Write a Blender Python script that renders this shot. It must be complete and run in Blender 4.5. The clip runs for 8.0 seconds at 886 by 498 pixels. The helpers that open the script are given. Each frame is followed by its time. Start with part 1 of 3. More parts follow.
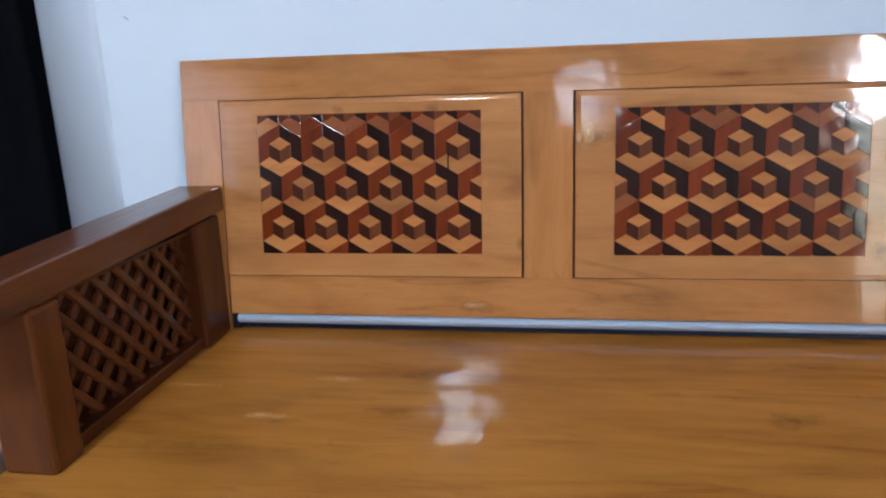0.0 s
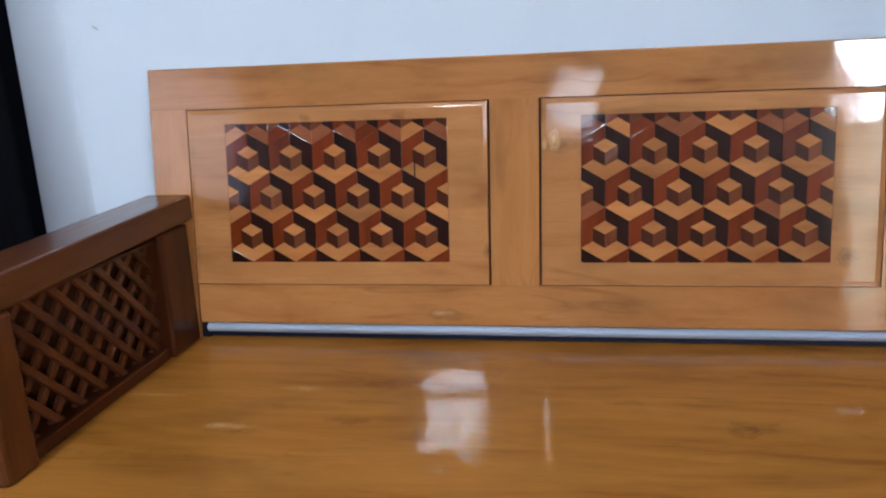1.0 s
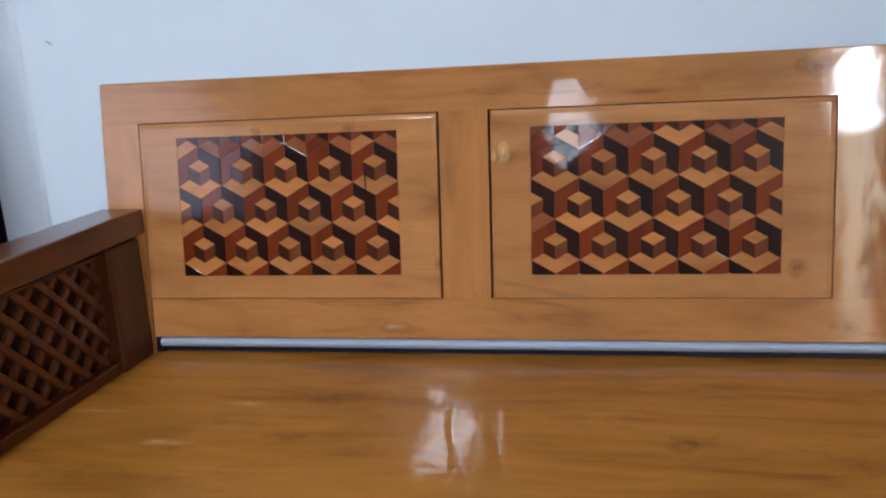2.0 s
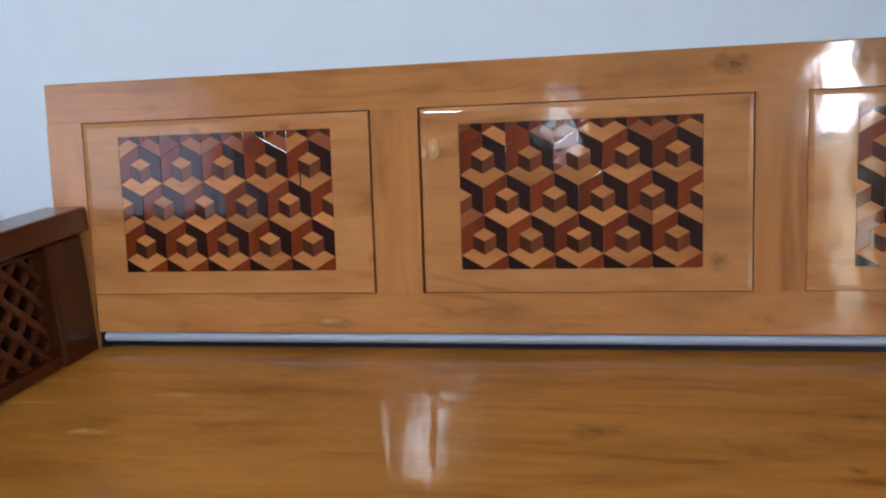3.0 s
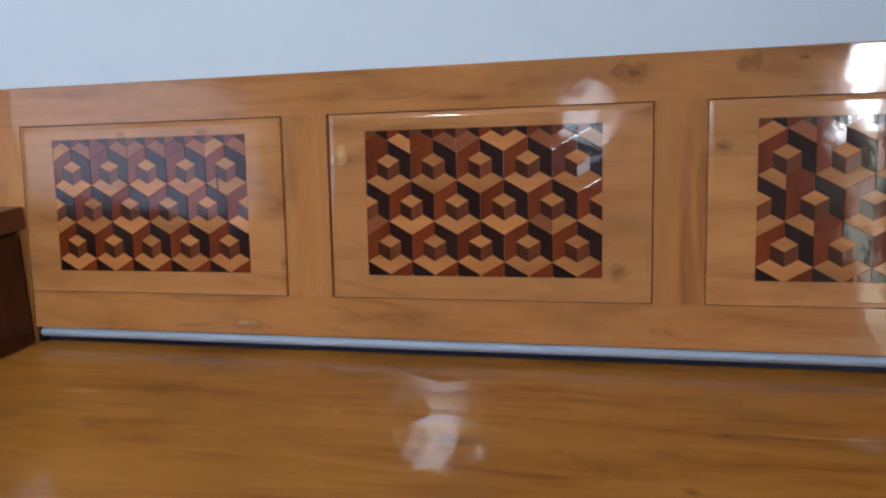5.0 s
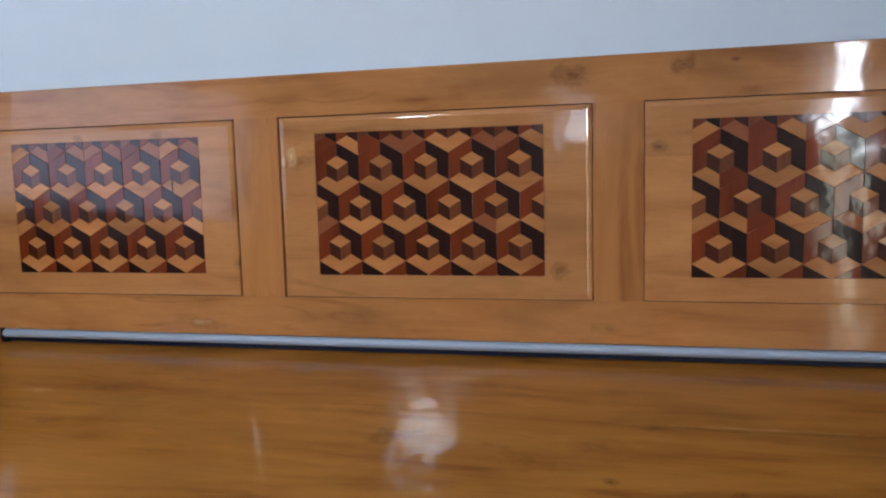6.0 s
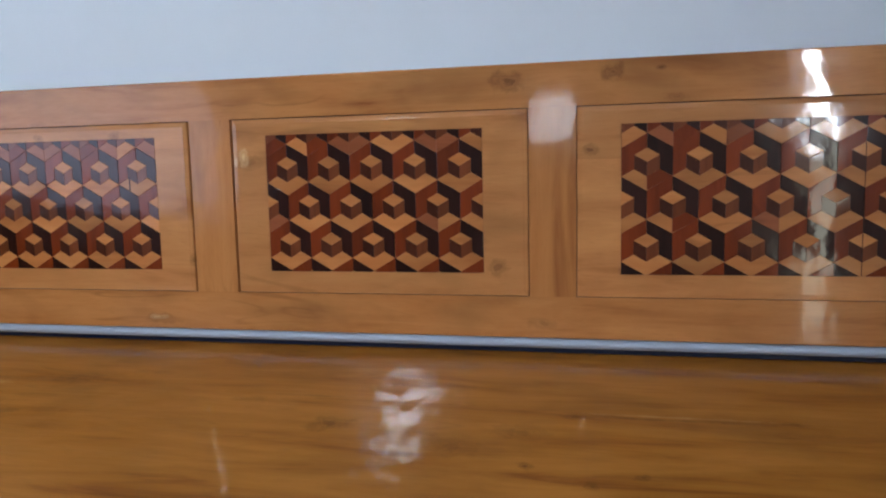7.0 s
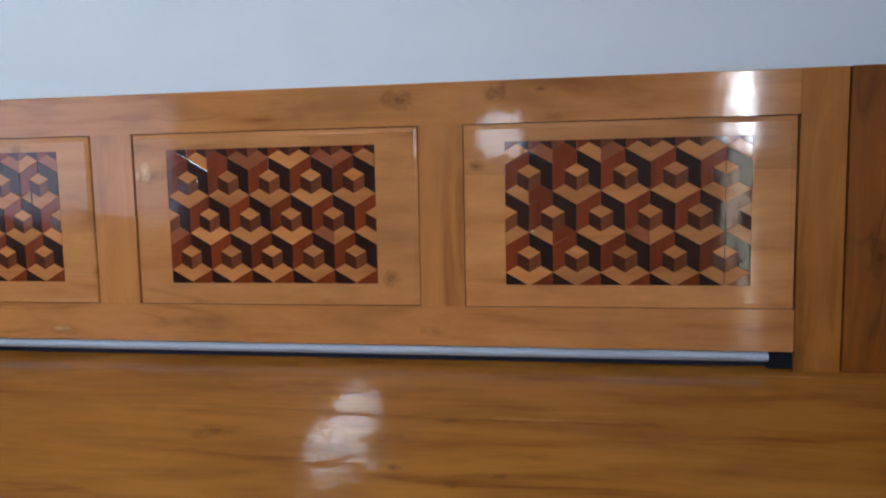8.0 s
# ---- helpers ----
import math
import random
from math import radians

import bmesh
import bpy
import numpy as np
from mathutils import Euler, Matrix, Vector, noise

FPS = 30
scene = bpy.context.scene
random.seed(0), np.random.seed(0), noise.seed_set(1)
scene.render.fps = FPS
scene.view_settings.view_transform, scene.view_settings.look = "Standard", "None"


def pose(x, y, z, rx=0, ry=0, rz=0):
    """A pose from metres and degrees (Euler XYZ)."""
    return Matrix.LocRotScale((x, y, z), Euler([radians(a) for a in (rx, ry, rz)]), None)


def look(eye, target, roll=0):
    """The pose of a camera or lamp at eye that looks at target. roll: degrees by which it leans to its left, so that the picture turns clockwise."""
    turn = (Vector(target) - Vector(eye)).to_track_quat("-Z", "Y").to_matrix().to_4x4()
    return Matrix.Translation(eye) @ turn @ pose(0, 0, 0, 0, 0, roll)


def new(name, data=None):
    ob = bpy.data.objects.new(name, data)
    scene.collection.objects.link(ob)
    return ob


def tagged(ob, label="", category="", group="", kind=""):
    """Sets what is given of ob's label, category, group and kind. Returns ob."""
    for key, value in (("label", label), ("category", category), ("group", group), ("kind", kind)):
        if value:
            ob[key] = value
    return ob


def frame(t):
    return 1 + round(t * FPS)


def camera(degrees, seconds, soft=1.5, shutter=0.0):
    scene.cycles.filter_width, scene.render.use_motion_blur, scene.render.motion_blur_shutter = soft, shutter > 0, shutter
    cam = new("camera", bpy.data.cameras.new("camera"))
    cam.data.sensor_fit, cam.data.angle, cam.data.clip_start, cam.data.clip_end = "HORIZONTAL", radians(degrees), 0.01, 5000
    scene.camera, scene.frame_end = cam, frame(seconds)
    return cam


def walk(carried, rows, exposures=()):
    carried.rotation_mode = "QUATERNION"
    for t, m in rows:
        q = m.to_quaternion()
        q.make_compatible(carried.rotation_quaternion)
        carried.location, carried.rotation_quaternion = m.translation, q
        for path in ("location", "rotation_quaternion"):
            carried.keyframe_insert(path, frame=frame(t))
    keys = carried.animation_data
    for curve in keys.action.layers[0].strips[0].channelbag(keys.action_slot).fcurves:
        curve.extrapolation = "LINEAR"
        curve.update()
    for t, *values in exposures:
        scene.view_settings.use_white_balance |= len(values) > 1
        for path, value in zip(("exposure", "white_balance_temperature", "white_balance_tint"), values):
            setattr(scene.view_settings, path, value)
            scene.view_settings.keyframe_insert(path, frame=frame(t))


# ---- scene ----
# The backrest leans back by LEAN degrees from the seat's rear line
SEAT_Z, LEAN = 0.42, 7.0
BACK = pose(0, 0, SEAT_Z, -LEAN)
cam = camera(63.0, 8.0, soft=2.1)
PATH = [
    (0, (0.687, -1.279, 0.835), (0.381, 0.68, 0.573), -1.0),
    (0.5, (0.71, -1.276, 0.844), (0.398, 0.684, 0.595), -1.2),
    (1, (0.747, -1.267, 0.84), (0.437, 0.693, 0.59), -1.3),
    (2.5, (0.893, -1.24, 0.834), (0.572, 0.724, 0.631), -1.8),
    (3, (0.964, -1.251, 0.819), (0.637, 0.712, 0.618), -1.8),
    (3.5, (1.035, -1.24, 0.813), (0.663, 0.715, 0.608), -0.8),
    (4, (1.107, -1.22, 0.824), (0.65, 0.714, 0.601), -1.1),
    (4.5, (1.161, -1.21, 0.832), (0.699, 0.724, 0.619), -1.1),
    (6, (1.302, -1.217, 0.829), (0.851, 0.72, 0.624), -1.5),
    (6.5, (1.335, -1.231, 0.835), (0.896, 0.706, 0.605), -1.6),
    (7, (1.395, -1.253, 0.838), (0.97, 0.689, 0.618), -1.3),
    (7.5, (1.458, -1.281, 0.842), (1.085, 0.674, 0.647), -0.7),
    (8, (1.521, -1.282, 0.847), (1.207, 0.684, 0.648), -1.1),
]
walk(cam, [(t, BACK @ pose(0, 0, -0.505) @ look(eye, target, roll)) for t, eye, target, roll in PATH],
     [(0, 1.38, 6080, 10), (2.5, 1.25, 6320, 10), (4.0, 1.20, 6230, 10), (6.0, 1.10, 6260, 10), (8, 1.18, 6350, 10)])

# ---- light: sky outside, a doorway, a far window and one ceiling panel ----
WALL_Y, REAR_Y, LEFT_X, RIGHT_X, CEIL = 0.12, -6.0, -2.2, 2.75, 2.85
DOOR_Y0, DOOR_Y1, DOOR_TOP = -4.30, -3.47, 2.08
WIN_X0, WIN_X1, WIN_Z0, WIN_Z1 = 0.76, 1.14, 1.70, 2.26
SIDE_Y0, SIDE_Y1, SIDE_Z1 = -5.3, -2.3, 2.15

sky = bpy.data.worlds.new("sky")
scene.world = sky
sky.use_nodes = True
tex = sky.node_tree.nodes.new("ShaderNodeTexSky")
tex.sky_type, tex.sun_disc = "NISHITA", False
tex.sun_elevation, tex.sun_rotation = radians(48), radians(200)
sky.node_tree.links.new(tex.outputs[0], sky.node_tree.nodes["Background"].inputs[0])
sky.node_tree.nodes["Background"].inputs[1].default_value = 0.12

sun = new("sun", bpy.data.lights.new("sun", "SUN"))
sun.data.energy, sun.data.angle, sun.data.color = 3.0, radians(0.5), (1.0, 0.95, 0.88)
sun.matrix_basis = look((9, -2, 12), (5, -4, 0))


def daylight(name, where, facing, wide, high, radiance, colour):
    """Sky light that fills an opening of the room."""
    lamp = new(name, bpy.data.lights.new(name, "AREA"))
    lamp.data.shape, lamp.data.size, lamp.data.size_y = "RECTANGLE", wide, high
    lamp.data.energy, lamp.data.color = radiance * math.pi * wide * high, colour
    lamp.matrix_basis = look(where, facing)
    return lamp


DAY = (0.76, 0.88, 1.0)
daylight("doorway_daylight", (RIGHT_X + 0.08, (DOOR_Y0 + DOOR_Y1) / 2, 1.75), (0, (DOOR_Y0 + DOOR_Y1) / 2, 1.75), 0.76, 0.60, 29.0, (0.90, 0.95, 1.0))
daylight("yard_daylight", (RIGHT_X + 0.08, (DOOR_Y0 + DOOR_Y1) / 2, 0.79), (0, (DOOR_Y0 + DOOR_Y1) / 2, 0.79), 0.76, 1.30, 2.4, (0.98, 0.98, 0.80))
daylight("window_daylight", ((WIN_X0 + WIN_X1) / 2, REAR_Y - 0.06, (WIN_Z0 + WIN_Z1) / 2), ((WIN_X0 + WIN_X1) / 2, 0, (WIN_Z0 + WIN_Z1) / 2),
         WIN_X1 - WIN_X0 - 0.04, WIN_Z1 - WIN_Z0 - 0.04, 4.0, DAY)
daylight("side_window_daylight", (LEFT_X - 0.17, (SIDE_Y0 + SIDE_Y1) / 2, (0.95 + SIDE_Z1) / 2), (0, (SIDE_Y0 + SIDE_Y1) / 2, (0.95 + SIDE_Z1) / 2),
         SIDE_Y1 - SIDE_Y0 - 0.04, SIDE_Z1 - 0.95 - 0.04, 1.45, DAY)


# ---- materials ----
class Nodes:
    """A material's node tree, with short ways to add and join nodes."""

    def __init__(self, name):
        self.mat = bpy.data.materials.new(name)
        self.mat.use_nodes = True
        self.tree = self.mat.node_tree
        self.bsdf = self.tree.nodes["Principled BSDF"]

    def add(self, kind, **values):
        n = self.tree.nodes.new("ShaderNode" + kind)
        for key, v in values.items():
            n.inputs[key].default_value = v
        return n

    def join(self, a, b):
        self.tree.links.new(a, b)

    def math(self, op, a, b=0.5, clamp=False):
        n = self.tree.nodes.new("ShaderNodeMath")
        n.operation, n.use_clamp = op, clamp
        for i, v in enumerate((a, b)):
            if isinstance(v, (int, float)):
                n.inputs[i].default_value = v
            else:
                self.join(v, n.inputs[i])
        return n.outputs[0]

    def mix(self, fac, a, b, blend="MIX"):
        n = self.tree.nodes.new("ShaderNodeMix")
        n.data_type, n.blend_type = "RGBA", blend
        for i, v in ((0, fac), (6, a), (7, b)):
            if isinstance(v, (int, float)):
                n.inputs[i].default_value = v
            elif isinstance(v, tuple):
                n.inputs[i].default_value = (*v[:3], 1)
            else:
                self.join(v, n.inputs[i])
        return n.outputs[2]

    def ramp(self, fac, *stops):
        n = self.tree.nodes.new("ShaderNodeValToRGB")
        while len(n.color_ramp.elements) < len(stops):
            n.color_ramp.elements.new(0.5)
        for e, (p, c) in zip(n.color_ramp.elements, stops):
            e.position, e.color = p, (*c, 1) if isinstance(c, tuple) else (c, c, c, 1)
        self.join(fac, n.inputs[0])
        return n.outputs[0]

    def coords(self, scale=(1, 1, 1), shift=None):
        tc = self.add("TexCoord")
        mp = self.add("Mapping", Scale=scale)
        self.join(tc.outputs["Object"], mp.inputs[0])
        if shift:
            self.join(shift, mp.inputs[1])
        return mp.outputs[0]

    def noise(self, vec, scale, detail=4, rough=0.55, distort=0.0):
        n = self.add("TexNoise", Scale=scale, Detail=detail, Roughness=rough, Distortion=distort)
        self.join(vec, n.inputs["Vector"])
        return n.outputs[0]

    def bump(self, height, strength, distance, before=None):
        n = self.add("Bump", Strength=strength, Distance=distance)
        self.join(height, n.inputs["Height"])
        if before:
            self.join(before, n.inputs["Normal"])
        return n.outputs[0]


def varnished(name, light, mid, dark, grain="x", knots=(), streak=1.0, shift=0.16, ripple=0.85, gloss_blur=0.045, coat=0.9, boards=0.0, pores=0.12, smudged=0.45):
    """Varnished teak: long grain, soft figure, knots at given places, and a clear coat that is not quite flat."""
    m = Nodes(name)
    info = m.add("ObjectInfo")
    comb = m.add("CombineXYZ")
    m.join(m.math("MULTIPLY", info.outputs["Random"], 7.0), comb.inputs[0])
    m.join(m.math("MULTIPLY", info.outputs["Random"], 3.0), comb.inputs[2])
    along = {"x": (1.7, 12.0, 12.0), "y": (12.0, 1.7, 12.0), "z": (12.0, 12.0, 1.7)}[grain]
    fine = {"x": (7.0, 230.0, 230.0), "y": (230.0, 7.0, 230.0), "z": (230.0, 230.0, 7.0)}[grain]
    plain = m.coords()
    vec = m.coords(along, comb.outputs[0])
    figure = m.noise(vec, 1.7, 5, 0.6, 0.6)
    streaks = m.noise(m.coords(fine, comb.outputs[0]), 1.0, 3, 0.6)
    patch = m.noise(plain, 2.6, 2, 0.5)
    base = m.ramp(figure, (0.27, dark), (0.43, mid), (0.60, light), (0.8, mid))
    base = m.mix(m.math("MULTIPLY", m.ramp(streaks, (0.40, 1.0), (0.66, 0.0)), 0.09 * streak), base, dark)
    base = m.mix(m.math("MULTIPLY", m.ramp(patch, (0.35, 0.0), (0.7, 1.0)), 0.30), base, mid)
    # thin dark veins
    vein = m.noise(m.coords(tuple(0.8 * a for a in along), comb.outputs[0]), 1.1, 2, 0.5, 1.4)
    vein = m.math("ABSOLUTE", m.math("SUBTRACT", vein, 0.5))
    vein = m.math("MULTIPLY", m.ramp(vein, (0.0, 1.0), (0.022, 0.0)), m.ramp(m.noise(plain, 4.0, 2), (0.48, 0.0), (0.62, 1.0)))
    smudge = m.noise(m.coords(tuple((0.22 if a > 5 else 0.9) * a for a in along), comb.outputs[0]), 2.2, 4, 0.62, 0.3)
    base = m.mix(m.math("MULTIPLY", m.ramp(smudge, (0.54, 0.0), (0.74, 1.0)), smudged * streak), base, tuple(0.55 * c for c in dark))
    base = m.mix(m.math("MULTIPLY", vein, 0.34 * streak), base, tuple(0.45 * c for c in dark))
    broad = m.noise(m.coords(tuple((0.45 if a > 5 else 1.6) * a for a in along), comb.outputs[0]), 1.3, 3, 0.55, 0.4)
    base = m.mix(1.0, base, m.ramp(broad, (0.30, 0.76), (0.47, 1.0), (0.70, 1.12)), "MULTIPLY")
    # short dark pores
    specks = m.noise(m.coords(tuple((26.0 if a > 5 else 24.0) * a for a in along), comb.outputs[0]), 1.0, 2, 0.5)
    base = m.mix(m.math("MULTIPLY", m.ramp(specks, (0.60, 0.0), (0.72, 1.0)), pores), base, tuple(0.4 * c for c in dark))
    if boards:
        # glued boards of uneven tone, seams along the grain
        sep = m.add("SeparateXYZ")
        m.join(plain, sep.inputs[0])
        cell = m.math("FLOOR", m.math("ADD", m.math("MULTIPLY", sep.outputs["Z"], 7.3), m.math("MULTIPLY", info.outputs["Random"], 0.7)))
        white = m.tree.nodes.new("ShaderNodeTexWhiteNoise")
        white.noise_dimensions = "1D"
        m.join(m.math("ADD", cell, m.math("MULTIPLY", info.outputs["Random"], 31.0)), white.inputs["W"])
        grey = m.math("ADD", m.math("MULTIPLY", white.outputs["Value"], boards), 1.0 - boards / 2)
        rgb = m.add("CombineColor")
        for k in range(3):
            m.join(grey, rgb.inputs[k])
        base = m.mix(1.0, base, rgb.outputs[0], "MULTIPLY")
    wobble = m.noise(plain, 38.0, 3, 0.6)
    for (kx, ky, kz), wide, high, depth in knots:
        tc = m.add("TexCoord")
        mp = m.add("Mapping", Location=(-kx / wide, -ky / wide, -kz / high), Scale=(1 / wide, 1 / wide if grain != "x" or abs(ky) < 1e-6 else 1 / high, 1 / high))
        if abs(ky) > 1e-6:
            mp.inputs["Location"].default_value = (-kx / wide, -ky / high, 0)
            mp.inputs["Scale"].default_value = (1 / wide, 1 / high, 0.0)
        else:
            mp.inputs["Location"].default_value = (-kx / wide, 0, -kz / high)
            mp.inputs["Scale"].default_value = (1 / wide, 0.0, 1 / high)
        m.join(tc.outputs["Object"], mp.inputs[0])
        ln = m.tree.nodes.new("ShaderNodeVectorMath")
        ln.operation = "LENGTH"
        m.join(mp.outputs[0], ln.inputs[0])
        d = m.math("ADD", ln.outputs["Value"], m.math("MULTIPLY", m.math("SUBTRACT", wobble, 0.5), 2.2))
        mask = m.ramp(d, (0.18, 1.0), (0.42, 0.35), (0.55, 0.6), (1.0, 0.0))
        if depth > 0:
            base = m.mix(m.math("MULTIPLY", mask, 0.7 * depth), base, tuple(0.22 * c for c in dark))
        else:                                # a pale chip or blotch
            base = m.mix(m.math("MULTIPLY", mask, -depth), base, (0.78, 0.52, 0.27))
    tone = m.math("ADD", m.math("MULTIPLY", info.outputs["Random"], shift), 1.0 - shift / 2)
    hsv = m.add("HueSaturation")
    m.join(base, hsv.inputs["Color"])
    m.join(tone, hsv.inputs["Value"])
    b = m.bsdf
    m.join(hsv.outputs[0], b.inputs["Base Color"])
    m.join(m.ramp(streaks, (0.3, 0.42), (0.7, 0.30)), b.inputs["Roughness"])
    b.inputs["Specular IOR Level"].default_value = 0.12
    b.inputs["Coat Weight"].default_value, b.inputs["Coat IOR"].default_value = coat, 1.5
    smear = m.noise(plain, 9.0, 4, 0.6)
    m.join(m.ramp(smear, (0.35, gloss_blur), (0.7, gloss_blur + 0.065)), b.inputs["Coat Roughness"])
    wave = m.bump(m.noise(plain, 7.0, 2, 0.4), 0.05 * ripple, 0.05)
    peel = m.bump(m.noise(plain, 55.0, 2, 0.5), 0.05 * ripple, 0.003, wave)
    m.join(peel, b.inputs["Coat Normal"])
    m.join(m.bump(streaks, 0.10, 0.0006, peel), b.inputs["Normal"])
    return m.mat


def plaster(name, colour, scale=1.0):
    m = Nodes(name)
    plain = m.coords()
    big, mid, grit = m.noise(plain, 1.3 * scale, 3), m.noise(plain, 9.0 * scale, 4), m.noise(plain, 160.0, 3)
    c = m.mix(m.math("MULTIPLY", m.ramp(big, (0.3, 0.0), (0.75, 1.0)), 0.35), colour, tuple(0.93 * v for v in colour))
    c = m.mix(m.math("MULTIPLY", m.ramp(mid, (0.45, 0.0), (0.8, 1.0)), 0.25), c, tuple(0.90 * v for v in colour))
    m.join(c, m.bsdf.inputs["Base Color"])
    m.bsdf.inputs["Roughness"].default_value = 0.75
    m.join(m.bump(grit, 0.16, 0.001, m.bump(mid, 0.12, 0.004)), m.bsdf.inputs["Normal"])
    return m.mat


def simple(name, colour, rough=0.5, metal=0.0, vary=0.15, scale=30.0, shine=0.5):
    m = Nodes(name)
    n = m.noise(m.coords(), scale, 4)
    m.join(m.mix(m.math("MULTIPLY", n, 1.0), tuple((1 - vary) * v for v in colour), tuple((1 + vary) * v for v in colour)), m.bsdf.inputs["Base Color"])
    m.bsdf.inputs["Roughness"].default_value, m.bsdf.inputs["Metallic"].default_value = rough, metal
    m.bsdf.inputs["Specular IOR Level"].default_value = shine
    m.join(m.bump(n, 0.15, 0.001), m.bsdf.inputs["Normal"])
    return m.mat


def glow(name, colour, strength):
    m = Nodes(name)
    m.bsdf.inputs["Emission Color"].default_value = (*colour, 1)
    m.bsdf.inputs["Emission Strength"].default_value = strength
    m.bsdf.inputs["Base Color"].default_value = (0.8, 0.8, 0.8, 1)
    return m.mat


LIGHT, MID, DARK = (0.545, 0.238, 0.077), (0.465, 0.185, 0.055), (0.27, 0.090, 0.022)
RAIL_KNOTS = [((0.548, 0, 0.054), 0.045, 0.013, 0.6), ((0.543, 0, 0.056), 0.024, 0.006, -0.5), ((1.238, 0, 0.480), 0.034, 0.020, 0.85), ((1.416, 0, 0.487), 0.024, 0.015, 1.1),
              ((1.491, 0, 0.490), 0.012, 0.005, 0.9), ((1.514, 0, 0.442), 0.018, 0.009, 0.6), ((0.302, 0, 0.437), 0.02, 0.008, 0.4),
              ((1.300, 0, 0.060), 0.030, 0.012, 0.45)]
PANEL_KNOTS = [((0.752, 0, 0.352), 0.030, 0.016, 0.5), ((0.743, 0, 0.362), 0.012, 0.020, -0.8), ((0.727, 0, 0.357), 0.006, 0.012, -0.9), ((1.218, 0, 0.158), 0.024, 0.016, 0.7), ((1.379, 0, 0.360), 0.018, 0.010, 0.85),
               ((0.302, 0, 0.411), 0.014, 0.012, 0.75), ((0.473, 0, 0.411), 0.014, 0.011, 0.7), ((0.628, 0, 0.170), 0.010, 0.014, 0.6)]
SEAT_KNOTS = [((0.448, -0.303, 0), 0.035, 0.014, 0.75), ((0.274, -0.33, 0), 0.040, 0.010, -0.5), ((0.30, -0.345, 0), 0.05, 0.010, 0.5), ((0.345, -0.20, 0), 0.05, 0.010, -0.28),
              ((1.008, -0.290, 0), 0.036, 0.026, 0.7), ((1.302, -0.372, 0), 0.013, 0.012, 0.85), ((1.361, -0.225, 0), 0.022, 0.011, 0.6),
              ((1.655, -0.217, 0), 0.022, 0.008, 0.6), ((1.386, -0.408, 0), 0.011, 0.010, 0.7), ((0.86, -0.22, 0), 0.06, 0.012, 0.35),
              ((1.20, -0.33, 0), 0.05, 0.030, 0.35),
              ((1.50, -0.214, 0), 0.16, 0.0040, -0.20), ((1.50, -0.223, 0), 0.17, 0.0050, 0.45), ((0.95, -0.197, 0), 0.10, 0.0045, 0.45), ((1.09, -0.206, 0), 0.15, 0.0040, 0.35),
              ((0.486, -0.174, 0), 0.09, 0.016, 0.40), ((0.617, -0.134, 0), 0.06, 0.010, 0.35), ((0.117, -0.238, 0), 0.06, 0.006, -0.35), ((1.284, -0.282, 0), 0.05, 0.030, 0.40),
              ((1.446, -0.380, 0), 0.012, 0.009, 0.80), ((1.144, -0.299, 0), 0.030, 0.010, 0.35), ((1.90, -0.023, 0), 0.09, 0.005, -0.25), ((0.35, -0.265, 0), 0.12, 0.012, 0.35),
              ((0.20, -0.420, 0), 0.12, 0.020, 0.30)]
teak_rail = varnished("teak_rail", LIGHT, MID, DARK, "x", RAIL_KNOTS, shift=0.06, smudged=0.28)
teak_stile = varnished("teak_stile", LIGHT, MID, DARK, "z", shift=0.06, smudged=0.2)
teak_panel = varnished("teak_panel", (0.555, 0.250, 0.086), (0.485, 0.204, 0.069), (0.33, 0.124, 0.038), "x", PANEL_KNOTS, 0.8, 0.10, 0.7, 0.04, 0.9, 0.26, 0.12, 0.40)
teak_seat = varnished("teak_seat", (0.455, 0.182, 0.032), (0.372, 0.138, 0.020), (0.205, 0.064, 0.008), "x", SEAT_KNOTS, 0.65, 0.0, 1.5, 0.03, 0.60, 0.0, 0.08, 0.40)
# arm woods: shade at the sofa's left end is put into these colours
teak_arm_shaded = varnished("teak_arm_shaded", (0.076, 0.020, 0.007), (0.060, 0.015, 0.005), (0.036, 0.009, 0.003), "y", coat=0.3, gloss_blur=0.10)
teak_shaded_up = varnished("teak_shaded_upright", (0.080, 0.021, 0.007), (0.062, 0.016, 0.005), (0.038, 0.010, 0.003), "z", coat=0.3, gloss_blur=0.10)
teak_end = varnished("teak_end_stile", (0.44, 0.165, 0.030), (0.34, 0.120, 0.019), (0.17, 0.054, 0.009), "z", (), 0.9)
teak_corner = varnished("teak_corner", (0.30, 0.094, 0.015), (0.22, 0.064, 0.009), (0.105, 0.028, 0.005), "z", [((2.045, 0, 0.20), 0.020, 0.040, 0.7)], 1.3, coat=0.5)
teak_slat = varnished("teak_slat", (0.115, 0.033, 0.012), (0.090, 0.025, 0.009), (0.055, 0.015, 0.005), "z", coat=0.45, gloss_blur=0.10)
# darkest teak, colour for the shade inside the lattice openings
teak_lattice_shade = varnished("teak_lattice_shade", (0.045, 0.012, 0.005), (0.035, 0.009, 0.004), (0.022, 0.006, 0.002), "y", coat=0.2, gloss_blur=0.20)
# cap and front post paler than the other arm woods, as if catching light
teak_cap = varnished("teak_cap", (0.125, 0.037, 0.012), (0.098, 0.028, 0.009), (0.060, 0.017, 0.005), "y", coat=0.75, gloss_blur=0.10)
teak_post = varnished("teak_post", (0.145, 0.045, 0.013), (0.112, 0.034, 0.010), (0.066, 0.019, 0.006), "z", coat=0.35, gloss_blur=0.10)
inlay_pale = varnished("inlay_pale", (0.55, 0.228, 0.074), (0.48, 0.182, 0.055), (0.37, 0.128, 0.034), "x", (), 0.8, 0.30, 1.1)
